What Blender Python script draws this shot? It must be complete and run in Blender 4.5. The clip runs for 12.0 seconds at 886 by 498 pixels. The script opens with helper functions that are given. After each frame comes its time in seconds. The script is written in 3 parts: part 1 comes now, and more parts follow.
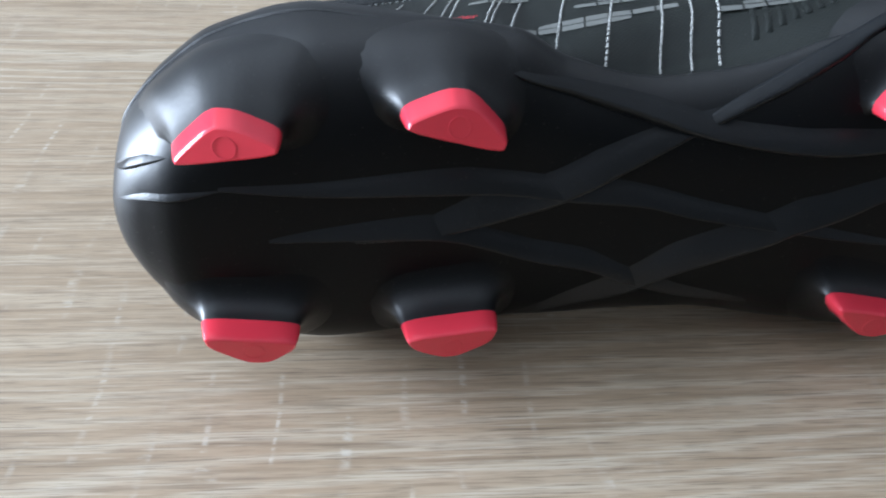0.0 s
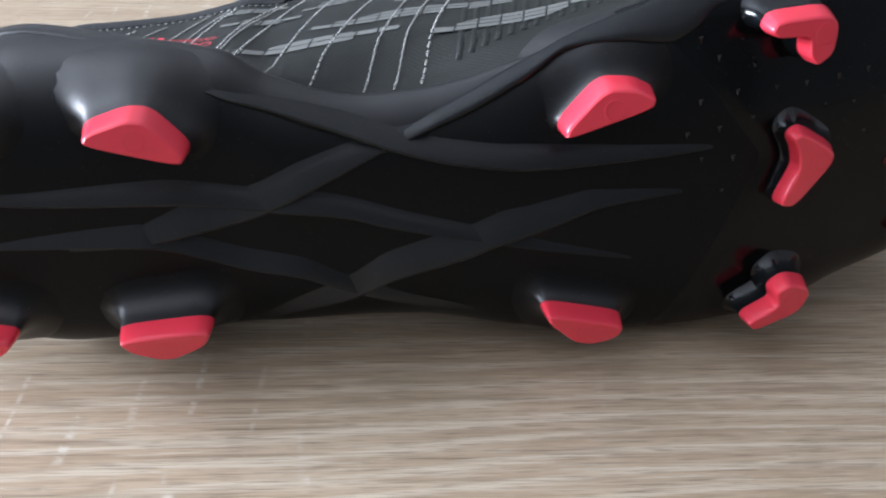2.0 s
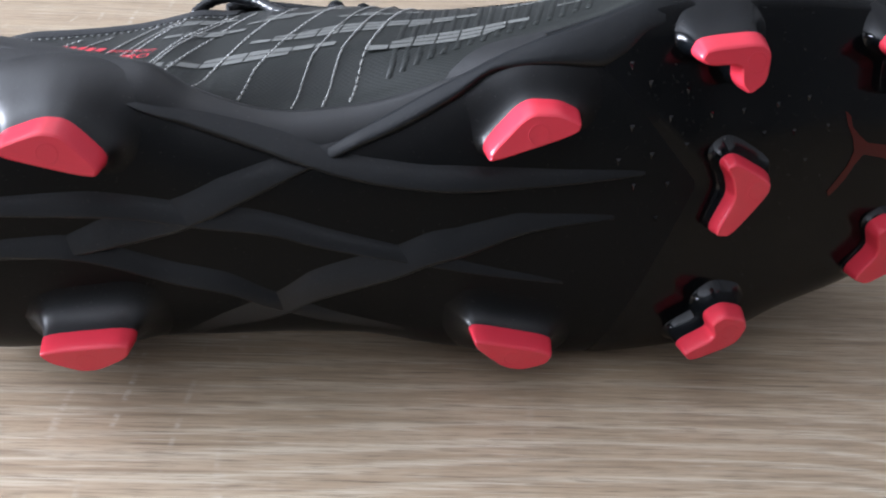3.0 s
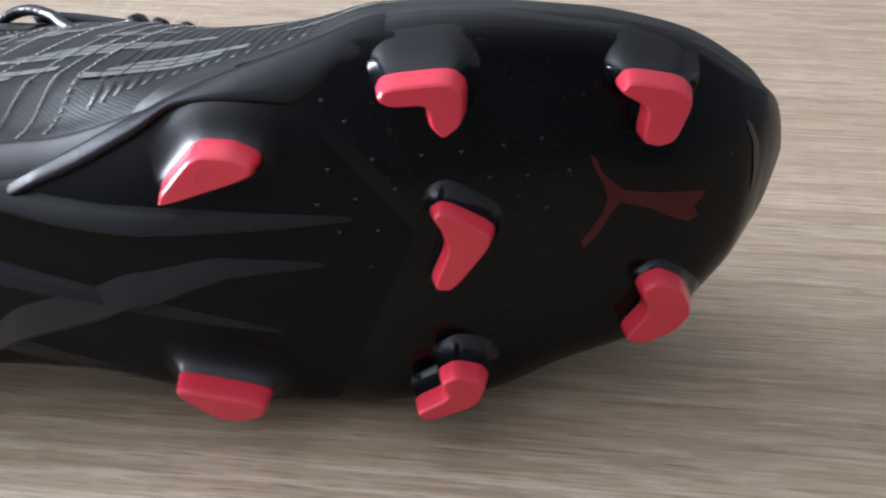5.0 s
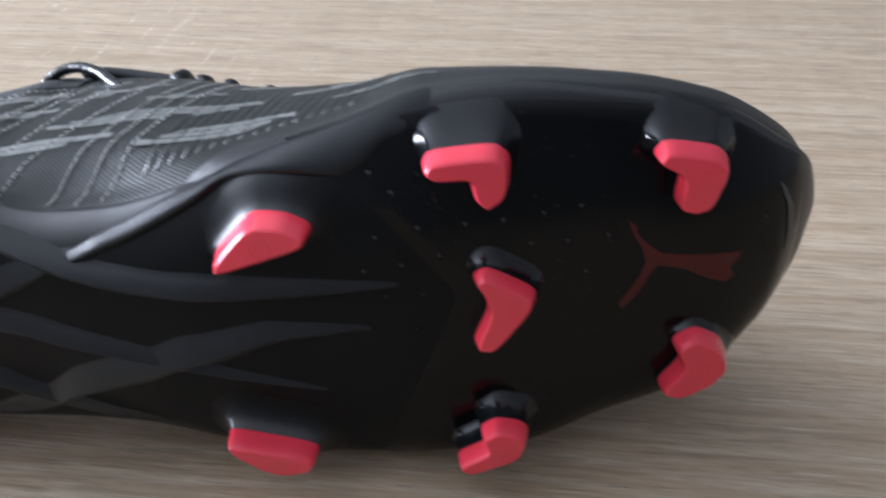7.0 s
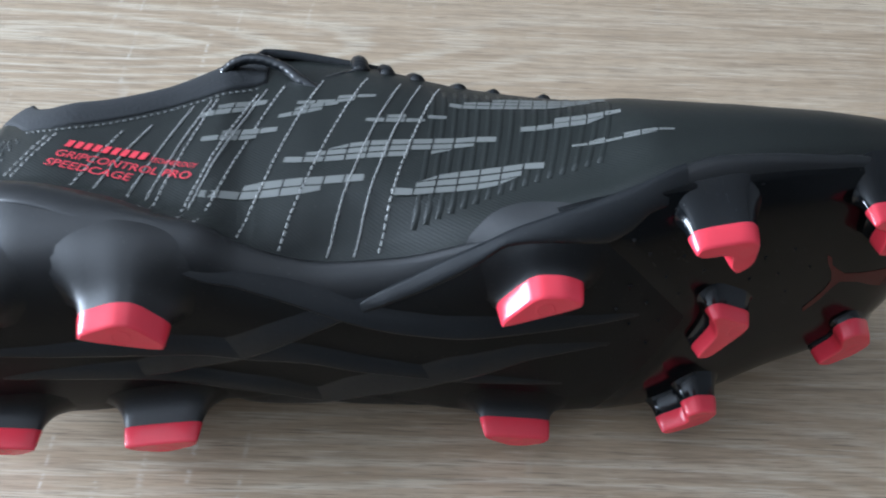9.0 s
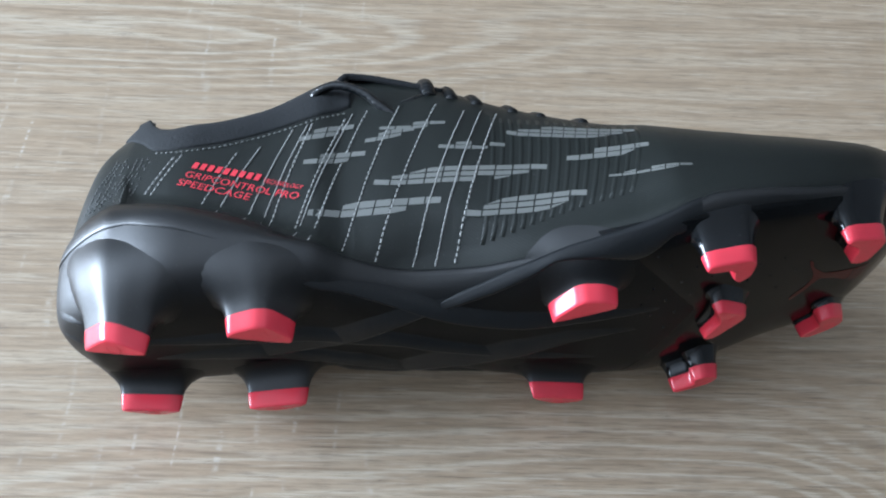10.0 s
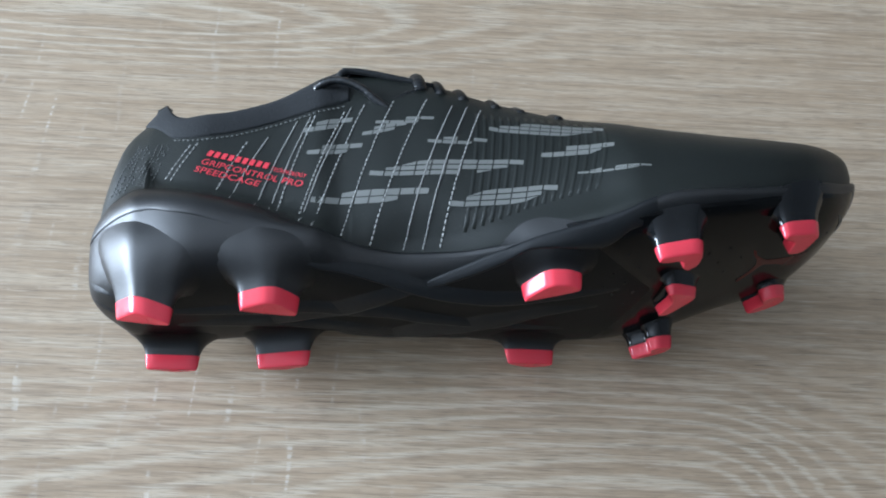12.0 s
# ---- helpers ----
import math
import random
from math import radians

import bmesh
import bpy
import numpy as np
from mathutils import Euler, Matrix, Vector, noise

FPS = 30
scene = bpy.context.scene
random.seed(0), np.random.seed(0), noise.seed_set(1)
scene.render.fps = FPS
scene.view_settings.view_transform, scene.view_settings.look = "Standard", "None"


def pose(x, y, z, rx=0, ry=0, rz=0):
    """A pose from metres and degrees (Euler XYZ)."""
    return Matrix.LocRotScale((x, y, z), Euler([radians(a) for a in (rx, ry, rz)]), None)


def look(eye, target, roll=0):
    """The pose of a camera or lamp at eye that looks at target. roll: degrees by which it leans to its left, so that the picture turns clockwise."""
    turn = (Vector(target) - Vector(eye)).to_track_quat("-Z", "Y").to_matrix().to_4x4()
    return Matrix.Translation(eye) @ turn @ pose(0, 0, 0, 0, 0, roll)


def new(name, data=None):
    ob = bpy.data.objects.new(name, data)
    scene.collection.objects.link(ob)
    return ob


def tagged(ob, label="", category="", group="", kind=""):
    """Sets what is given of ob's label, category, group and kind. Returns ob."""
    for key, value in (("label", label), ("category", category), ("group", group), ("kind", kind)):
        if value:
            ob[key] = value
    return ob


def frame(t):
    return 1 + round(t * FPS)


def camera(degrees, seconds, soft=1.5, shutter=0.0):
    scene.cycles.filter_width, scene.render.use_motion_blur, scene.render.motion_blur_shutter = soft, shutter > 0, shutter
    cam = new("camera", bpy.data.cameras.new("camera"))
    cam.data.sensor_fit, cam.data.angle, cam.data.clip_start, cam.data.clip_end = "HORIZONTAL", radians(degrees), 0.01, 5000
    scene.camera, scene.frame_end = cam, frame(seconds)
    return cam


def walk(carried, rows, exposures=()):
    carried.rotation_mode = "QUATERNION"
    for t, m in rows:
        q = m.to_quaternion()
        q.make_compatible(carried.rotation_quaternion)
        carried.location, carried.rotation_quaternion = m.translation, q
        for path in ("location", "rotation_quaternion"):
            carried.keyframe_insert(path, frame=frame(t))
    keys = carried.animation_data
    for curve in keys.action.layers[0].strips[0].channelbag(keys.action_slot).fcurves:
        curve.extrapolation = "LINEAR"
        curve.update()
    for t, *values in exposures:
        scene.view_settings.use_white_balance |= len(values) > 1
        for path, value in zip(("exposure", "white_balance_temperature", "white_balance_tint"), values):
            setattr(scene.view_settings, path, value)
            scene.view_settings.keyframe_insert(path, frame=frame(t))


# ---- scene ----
SOFT = 2.0
EXPO = [(0.0, -0.42, 7150, 24), (1.5, -0.25, 7400, 27), (2.5, -0.14, 7750, 31), (6.5, -0.15, 7600, 31), (7.5, -0.24, 7250, 28), (9.5, -0.46, 7000, 23), (12.0, -0.6, 7000, 22)]
cam = camera(53.22, 12.0, soft=SOFT, shutter=0.5)
# seconds, eye in metres, yaw, pitch and roll in degrees
ROWS = [
    (0, 0.0021, -0.0050, 0.1389, 0.22, -36.26, 2.58),
    (0.5, 0.0141, -0.0064, 0.1414, -0.06, -36.19, 2.77),
    (1, 0.0358, -0.0095, 0.1413, 0.32, -35.38, 2.38),
    (1.5, 0.0530, -0.0115, 0.1424, 0.81, -35.12, 2.05),
    (2, 0.0670, -0.0112, 0.1452, 1.74, -35.20, 1.92),
    (2.5, 0.0781, -0.0094, 0.1464, 2.53, -35.49, 2.45),
    (3, 0.0877, -0.0062, 0.1467, 3.60, -34.72, 2.64),
    (3.2, 0.0893, -0.0041, 0.1495, 2.87, -35.21, 3.09),
    (4.8, 0.1632, 0.0181, 0.1534, 13.12, -36.21, -0.50),
    (5, 0.1662, 0.0267, 0.1513, 11.97, -36.39, -0.20),
    (5.5, 0.1777, 0.0341, 0.1473, 12.88, -36.08, -0.78),
    (6, 0.1789, 0.0352, 0.1472, 13.13, -35.98, -0.92),
    (6.5, 0.1759, 0.0348, 0.1477, 13.24, -36.27, -1.04),
    (7, 0.1611, 0.0283, 0.1643, 13.50, -36.13, -1.39),
    (7.5, 0.1350, 0.0261, 0.1782, 11.41, -39.35, -0.37),
    (7.7, 0.1275, 0.0263, 0.1883, 10.99, -41.61, -0.39),
    (9.3, 0.0681, 0.0440, 0.2517, 2.37, -56.32, 4.32),
    (9.5, 0.0626, 0.0438, 0.2670, 2.40, -58.03, 4.19),
    (10, 0.0564, 0.0378, 0.2960, 1.98, -60.70, 4.77),
    (10.5, 0.0605, 0.0460, 0.3042, 2.08, -64.05, 5.18),
    (11, 0.0629, 0.0416, 0.3288, 1.00, -65.00, 6.20),
    (11.5, 0.0613, 0.0349, 0.3393, 0.85, -65.04, 6.56),
    (12, 0.0583, 0.0361, 0.3352, 0.59, -64.90, 7.05),
]


def eye_pose(x, y, z, yaw, pitch, roll):
    yw, pt = radians(yaw), radians(pitch)
    way = Vector((-math.sin(yw) * math.cos(pt), math.cos(yw) * math.cos(pt), math.sin(pt)))
    return look((x, y, z), Vector((x, y, z)) + way, roll)


walk(cam, [(t, eye_pose(*row)) for t, *row in ROWS], exposures=EXPO)

from mathutils.geometry import tessellate_polygon

# ---- daylight from one window, and the room ----
world = bpy.data.worlds.new("daylight")
scene.world = world
world.use_nodes = True
wn = world.node_tree
sky = wn.nodes.new("ShaderNodeTexSky")
sky.sky_type = "NISHITA"
sky.sun_disc = False
sky.sun_elevation, sky.sun_rotation = radians(35), radians(120)
wn.links.new(sky.outputs[0], wn.nodes["Background"].inputs[0])
wn.nodes["Background"].inputs[1].default_value = 0.12

WIN_X, WIN_Y, WIN_Z, WIN_W, WIN_H = -2.4, 0.24, 0.62, 0.85, 1.35
win = bpy.data.lights.new("window_light", "AREA")
win.shape, win.size, win.size_y, win.energy, win.color = "RECTANGLE", WIN_H, WIN_W, 330.0, (0.57, 0.80, 1.0)
lamp = new("window_light", win)
lamp.matrix_world = look((WIN_X + 0.03, WIN_Y, WIN_Z), (1.0, WIN_Y, WIN_Z))


# ---- materials ----
def material(name, base, rough=0.5, metal=0.0, spec=0.5):
    m = bpy.data.materials.new(name)
    m.use_nodes = True
    b = m.node_tree.nodes["Principled BSDF"]
    b.inputs["Base Color"].default_value = (*base, 1)
    b.inputs["Roughness"].default_value = rough
    b.inputs["Metallic"].default_value = metal
    b.inputs["Specular IOR Level"].default_value = spec
    return m


class Tree:
    """Short hand for a material's nodes."""

    def __init__(self, m):
        self.n, self.l, self.b = m.node_tree.nodes, m.node_tree.links, m.node_tree.nodes["Principled BSDF"]

    def put(self, slot, value):
        if isinstance(value, bpy.types.NodeSocket):
            self.l.new(value, slot)
        else:
            slot.default_value = value

    def coords(self, scale=(1, 1, 1), turn=0.0, shift=(0, 0, 0)):
        c, m = self.n.new("ShaderNodeTexCoord"), self.n.new("ShaderNodeMapping")
        self.l.new(c.outputs["Object"], m.inputs[0])
        m.vector_type = "TEXTURE"
        m.inputs["Scale"].default_value, m.inputs["Rotation"].default_value = scale, (0, 0, radians(turn))
        m.inputs["Location"].default_value = shift
        return m.outputs[0]

    def noise(self, vec, scale, detail=4, rough=0.55, distort=0.0):
        t = self.n.new("ShaderNodeTexNoise")
        self.l.new(vec, t.inputs["Vector"])
        for k, v in (("Scale", scale), ("Detail", detail), ("Roughness", rough), ("Distortion", distort)):
            t.inputs[k].default_value = v
        return t.outputs["Fac"]

    def math(self, op, a, b=0.0, c=0.0):
        t = self.n.new("ShaderNodeMath")
        t.operation = op
        for slot, v in zip(t.inputs, (a, b, c)):
            self.put(slot, v)
        return t.outputs[0]

    def ramp(self, fac, stops):
        t = self.n.new("ShaderNodeValToRGB")
        self.put(t.inputs[0], fac)
        e = t.color_ramp.elements
        while len(e) < len(stops):
            e.new(0.5)
        for el, (p, c) in zip(e, stops):
            el.position, el.color = p, (*c, 1) if len(c) == 3 else c
        return t.outputs[0]

    def mix(self, fac, a, b, mode="MIX"):
        t = self.n.new("ShaderNodeMix")
        t.data_type, t.blend_type = "RGBA", mode
        self.put(t.inputs[0], fac)
        for slot, v in ((t.inputs[6], a), (t.inputs[7], b)):
            self.put(slot, v if isinstance(v, bpy.types.NodeSocket) else (*v, 1))
        return t.outputs[2]

    def bump(self, height, strength=0.3, distance=0.001):
        t = self.n.new("ShaderNodeBump")
        t.inputs["Strength"].default_value, t.inputs["Distance"].default_value = strength, distance
        self.l.new(height, t.inputs["Height"])
        self.l.new(t.outputs[0], self.b.inputs["Normal"])


def grey(v):
    return (v, v, v)


def oak_laminate():
    m = material("oak_laminate", (0.45, 0.38, 0.30), 0.45, 0, 0.35)
    t = Tree(m)
    turn = 5.5
    streak = t.noise(t.coords((1 / 9, 1 / 210, 1), turn), 1.0, 6, 0.66, 0.4)
    thin = t.noise(t.coords((1 / 20, 1 / 620, 1), turn, (0.2, 0.4, 0)), 1.0, 4, 0.6, 0.2)
    pores = t.noise(t.coords((1 / 48, 1 / 1500, 1), turn), 1.0, 3, 0.6, 0.2)
    flecks = t.noise(t.coords((1 / 42, 1 / 1150, 1), turn, (0.3, 0.1, 0)), 1.0, 3, 0.55)
    broad = t.noise(t.coords((1 / 1.6, 1 / 16, 1), turn, (0.7, 0.2, 0)), 1.0, 3)
    wander = t.noise(t.coords((1 / 6.0, 1 / 26, 1), turn), 1.0, 2)
    sep = t.n.new("ShaderNodeSeparateXYZ")
    t.l.new(t.coords((1, 1, 1), turn), sep.inputs[0])
    gx, gy = sep.outputs[0], sep.outputs[1]
    # long grain lines, closing to arches round two hearts
    field, heart = t.math("MULTIPLY", gy, 60.0), 0.0
    for x0, y0, sx, sy, bend in ((0.172, 0.086, 0.052, 0.042, -1.4), (-0.06, 0.30, 0.12, 0.022, 1.0)):
        dx, dy = t.math("SUBTRACT", gx, x0), t.math("SUBTRACT", gy, y0)
        ex = t.math("ADD", t.math("MAXIMUM", t.math("DIVIDE", dx, sx), 0.0), t.math("MINIMUM", t.math("DIVIDE", dx, sx * 5), 0.0))
        r2 = t.math("ADD", t.math("POWER", ex, 2.0), t.math("POWER", t.math("DIVIDE", dy, sy), 2.0))
        hump = t.math("EXPONENT", t.math("MULTIPLY", r2, -0.9))
        field = t.math("ADD", field, t.math("MULTIPLY", hump, 5.0 * bend))
        heart = t.math("ADD", heart, hump)
    field = t.math("ADD", t.math("ADD", field, t.math("MULTIPLY", wander, 2.0)), t.math("MULTIPLY", streak, 0.9))
    lines = t.math("SINE", t.math("MULTIPLY", field, 6.3))
    col = t.ramp(streak, [(0.28, (0.330, 0.232, 0.150)), (0.48, (0.445, 0.325, 0.222)), (0.70, (0.515, 0.402, 0.290))])
    col = t.mix(t.ramp(broad, [(0.42, grey(0.0)), (0.68, grey(0.42))]), col, (0.395, 0.280, 0.183))
    col = t.mix(t.ramp(thin, [(0.36, grey(0.72)), (0.50, grey(0.0))]), col, (0.285, 0.205, 0.140))
    comb = t.math("MULTIPLY", t.ramp(lines, [(0.10, grey(0.0)), (0.95, grey(0.72))]), t.ramp(flecks, [(0.38, grey(0.35)), (0.56, grey(1.0))]))
    col = t.mix(t.math("MULTIPLY", comb, t.math("MINIMUM", t.math("MULTIPLY_ADD", heart, 1.5, 0.28), 1.0)), col, (0.61, 0.52, 0.405))
    col = t.mix(t.ramp(flecks, [(0.56, grey(0.0)), (0.68, grey(0.6))]), col, (0.59, 0.495, 0.385))
    col = t.mix(t.ramp(pores, [(0.33, grey(0.75)), (0.43, grey(0.0))]), col, (0.20, 0.148, 0.105))
    hair = t.noise(t.coords((1 / 110, 1 / 3600, 1), turn, (0.6, 0.3, 0)), 1.0, 2, 0.5)
    col = t.mix(t.ramp(hair, [(0.32, grey(0.62)), (0.47, grey(0.0))]), col, (0.22, 0.165, 0.12))
    # pale saw marks across the grain, broken, mostly on one side of the top
    wob = t.noise(t.coords((1 / 70, 1 / 10, 1), 0), 1.0, 2)
    saw = t.math("SINE", t.math("ADD", t.math("MULTIPLY", gx, 480.0), t.math("MULTIPLY", wob, 9.0)))
    broken = t.noise(t.coords((1 / 110, 1 / 420, 1), turn), 1.0, 4, 0.65)
    lengths = t.ramp(t.noise(t.coords((1 / 75, 1 / 40, 1), turn, (0.4, 0.9, 0)), 1.0, 2), [(0.46, grey(0.0)), (0.58, grey(1.0))])
    where = t.ramp(t.noise(t.coords((1 / 8, 1 / 9, 1), 0, (0.1, 0.06, 0)), 1.0, 2), [(0.44, grey(0.0)), (0.60, grey(1.0))])
    side = t.ramp(t.math("MULTIPLY_ADD", gx, -6.0, 0.85), [(0.0, grey(0.12)), (0.8, grey(1.0))])
    mark = t.math("MULTIPLY", t.ramp(saw, [(0.86, grey(0.0)), (0.985, grey(0.6))]), t.ramp(broken, [(0.46, grey(0.0)), (0.60, grey(1.0))]))
    col = t.mix(t.math("MULTIPLY", t.math("MULTIPLY", t.math("MULTIPLY", mark, lengths), where), side), col, (0.70, 0.65, 0.57))
    t.l.new(col, t.b.inputs["Base Color"])
    t.l.new(t.math("MULTIPLY_ADD", streak, 0.2, 0.36), t.b.inputs["Roughness"])
    t.bump(t.math("ADD", pores, t.math("MULTIPLY", streak, 0.6)), 0.22, 0.0003)
    return m


def black_polymer(name, base=0.012, rough=0.38, grain=0.15, spec=0.5, weave=0.0, tint=(0.7, 1.0, 1.25)):
    m = material(name, tuple(base * k for k in tint), rough, 0, spec)
    t = Tree(m)
    dust = t.ramp(t.noise(t.coords(), 1500.0, 1), [(0.70, grey(0.0)), (0.80, grey(0.28))])
    t.l.new(t.mix(dust, tuple(base * k for k in tint), (0.09, 0.09, 0.085)), t.b.inputs["Base Color"])
    n = t.noise(t.coords((1, 1, 1)), 900.0, 3)
    big = t.noise(t.coords((1, 1, 1)), 40.0, 4)
    t.l.new(t.math("MULTIPLY_ADD", big, 0.18, rough - 0.09), t.b.inputs["Roughness"])
    if weave:
        sep = t.n.new("ShaderNodeSeparateXYZ")
        t.l.new(t.coords(), sep.inputs[0])
        warp = t.math("SINE", t.math("MULTIPLY_ADD", sep.outputs[0], 5200.0, t.math("MULTIPLY", big, 3.0)))
        weft = t.math("SINE", t.math("MULTIPLY", sep.outputs[1], 6400.0))
        n = t.math("ADD", t.math("MULTIPLY", n, 0.4), t.math("MULTIPLY", t.math("MULTIPLY", warp, weft), weave))
    t.bump(n, grain, 0.0003)
    return m


OAK = oak_laminate()
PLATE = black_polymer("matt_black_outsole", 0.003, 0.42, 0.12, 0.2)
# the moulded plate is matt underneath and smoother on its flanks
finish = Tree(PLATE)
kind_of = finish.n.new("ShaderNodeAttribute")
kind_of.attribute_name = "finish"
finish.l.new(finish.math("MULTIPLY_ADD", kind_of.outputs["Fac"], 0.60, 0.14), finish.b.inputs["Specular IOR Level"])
RIB = black_polymer("black_rib", 0.005, 0.36, 0.25, 0.38)
GLOSS = black_polymer("glossy_black_stud_base", 0.005, 0.16, 0.03, 0.45)
KNIT = black_polymer("black_woven_upper", 0.011, 0.44, 0.5, 0.36, 0.14, (0.75, 1.0, 0.86))
LINING = black_polymer("navy_black_knit_collar", 0.006, 0.85, 0.8)
LACE = black_polymer("glossy_black_lace", 0.005, 0.28, 0.3)
RED = material("coral_red_stud", (0.86, 0.048, 0.075), 0.24)
PRINT = material("red_print", (0.75, 0.04, 0.06), 0.5)
THREAD = material("pale_grey_thread", (0.34, 0.34, 0.325), 0.6)
# grey of the collar stitches and of the painted glints on the heel weave
GLINT = material("dull_grey_stitch_and_glint", (0.13, 0.135, 0.13), 0.45)
PATCH = material("grey_weave", (0.135, 0.14, 0.13), 0.6)
SHINE = black_polymer("glossy_black_plate", 0.002, 0.17, 0.02, 0.18)
TOE_PALE = material("pale_toe_grey", (0.05, 0.05, 0.05), 0.4)
EMBLEM_RED = material("dull_red_print", (0.075, 0.011, 0.010), 0.2, 0, 0.18)
WALL = material("grey_wall", (0.215, 0.215, 0.215), 0.9)
CEILING = material("off_white_ceiling", (0.69, 0.70, 0.71), 0.9)
FLOOR = material("brown_floor", (0.22, 0.16, 0.11), 0.6)

# ---- the boot's skin ----
# heel-to-toe stations of the boot, in units of 0.83 mm: x, zlo, zhi, ybottom, yedge, ytop, zridge, tilt, upper roundness
STATIONS = (
    (-16.1, 44.3, 46.7, 18.1, 28.2, 33.9, 45.5, 0.03, 2.1, 0), (-15.2, 40.1, 52, 8, 28.2, 44.1, 46, 0.03, 2.1, 1), (-12.9, 32.2, 60.8, 1.9, 27.2, 58.1, 46, 0.03, 2.1, 3),
    (-7.3, 21.2, 68.1, -3, 26.3, 78.2, 47, 0.04, 2.1, 5), (2, 12.8, 75.5, -7.4, 24.2, 90.7, 47, 0.05, 2, 8), (9.5, 9.4, 80.4, -7.4, 22.2, 101.3, 47, 0.05, 1.9, 10),
)
STATIONS += (
    (35, 3, 87.9, -6, 19.2, 118, 48, 0.06, 2.1, 13), (60, 4.7, 87.6, -4.7, 17.7, 117, 50, 0.06, 2.2, 12), (80, 6.5, 86.7, -4, 16.4, 118, 52, 0.07, 2.3, 8),
    (92, 7.8, 80.4, -4.9, 14.3, 112.5, 54, 0.08, 2.4, 2), (113, 9.6, 76.5, -6, 12.8, 105.8, 55, 0.10, 2.4, -6), (129, 10, 78.4, -7.4, 12.9, 100.4, 55, 0.12, 2.4, -7),
)
STATIONS += (
    (161, 5.1, 89.7, -8.9, 11.9, 87.9, 54, 0.15, 2.4, 0), (193, 2, 101.9, -8.2, 12, 77.3, 53, 0.16, 2.3, 4), (211, 2, 106.1, -7, 13.6, 73.3, 52, 0.17, 2.2, 2),
    (235, 2, 107.2, -3.1, 16.5, 67.3, 52, 0.17, 2.2, 2), (260, 9.5, 105.4, 1.5, 22.3, 63.2, 53, 0.15, 2.1, 2), (283.8, 16.9, 99.4, 5.9, 29.5, 61.3, 53, 0.15, 2, 2),
)
STATIONS += (
    (300, 31, 89.1, 14.8, 36.2, 60.1, 53, 0.08, 2, 1), (309.6, 41.1, 80.8, 25, 41.2, 55.9, 57, 0.00, 2, 1), (315.2, 49.9, 70, 35.1, 45.4, 51.1, 59, 0.00, 2, 0),
    (317.6, 57.8, 60.8, 40.2, 47.4, 48.6, 59.3, 0.00, 2, 0),
)
SX = np.array([s[0] for s in STATIONS], float)
HEEL, TOE = float(SX[0]), float(SX[-1])
STEP = (TOE - HEEL) / 682
# height of the line where the outsole ends on the upper, along the boot
FOXING = ((-16.4, 29), (-11, 32), (-4, 37.5), (6, 40.5), (20, 37.5), (32, 34), (44, 31), (55, 27.5), (67, 22), (79, 17), (90, 13), (101, 10), (115, 8), (130, 7), (145, 6), (158, 6), (168, 7), (180, 8), (190, 9), (201, 11), (212, 14.5), (223, 17.5), (235, 18), (254, 19), (272, 21.5), (286, 25), (305, 31), (320.7, 44))


def spline(xs, ys, x):
    """A smooth monotone curve through the points (xs, ys), at x."""
    xs, ys, x = np.asarray(xs, float), np.asarray(ys, float), np.asarray(x, float)
    h, d = np.diff(xs), np.diff(ys) / np.diff(xs)
    m = np.r_[d[0], np.where(d[1:] * d[:-1] > 0, 2 * d[1:] * d[:-1] / np.where(d[1:] + d[:-1] == 0, 1, d[1:] + d[:-1]), 0), d[-1]]
    i = np.clip(np.searchsorted(xs, x) - 1, 0, len(h) - 1)
    s = np.clip((x - xs[i]) / h[i], 0, 1)
    return ((1 + 2 * s) * (1 - s) ** 2 * ys[i] + s * (1 - s) ** 2 * h[i] * m[i] + s * s * (3 - 2 * s) * ys[i + 1] + s * s * (s - 1) * h[i] * m[i + 1])


def section(x, a):
    """A place on the boot's skin: x along it, a round the section (0 under the sole, + up the inner side, pi at the ridge)."""
    x, a = np.broadcast_arrays(np.asarray(x, float), np.asarray(a, float))
    zlo, zhi, yb, ye, yt, zr, tau, nu, inset = (spline(SX, [s[k] for s in STATIONS], x) for k in range(1, 10))
    c, s = np.cos(a), np.sin(a)
    n = np.where(c > 0, 2.7, nu)
    zz = np.abs(s) ** (2 / n)
    yy = np.abs(c) ** (2 / n)
    z = zr + np.where(s >= 0, zhi - zr, zr - zlo) * zz * np.sign(s)
    y = np.where(c > 0, ye - (ye - yb) * yy, ye + (yt - ye) * yy)
    waist = 11 * np.exp(-(((x - 128) / 30) ** 2))
    step = np.clip((y - (spline([f[0] for f in FOXING], [f[1] for f in FOXING], x) - 9 + waist)) / 16, 0, 1)
    z = z - inset * step * step * (3 - 2 * step) * np.abs(np.sin(a)) ** 0.5 * np.sign(s)
    w = np.clip((yt - y) / (yt - yb + 1e-6), 0, 1) ** 2
    return np.stack([x, y + tau * (z - 50) * w, z], -1)


def skin(x, a, out=0.0):
    """The same, moved outward along the normal."""
    p = section(x, a)
    if np.all(np.asarray(out) == 0):
        return p
    du = section(np.clip(np.asarray(x) + .4, HEEL, TOE), a) - section(np.clip(np.asarray(x) - .4, HEEL, TOE), a)
    dv = section(x, np.asarray(a) + .01) - section(x, np.asarray(a) - .01)
    n = np.cross(du, dv)
    n /= np.linalg.norm(n, axis=-1, keepdims=True) + 1e-9
    return p + n * np.asarray(out)[..., None]


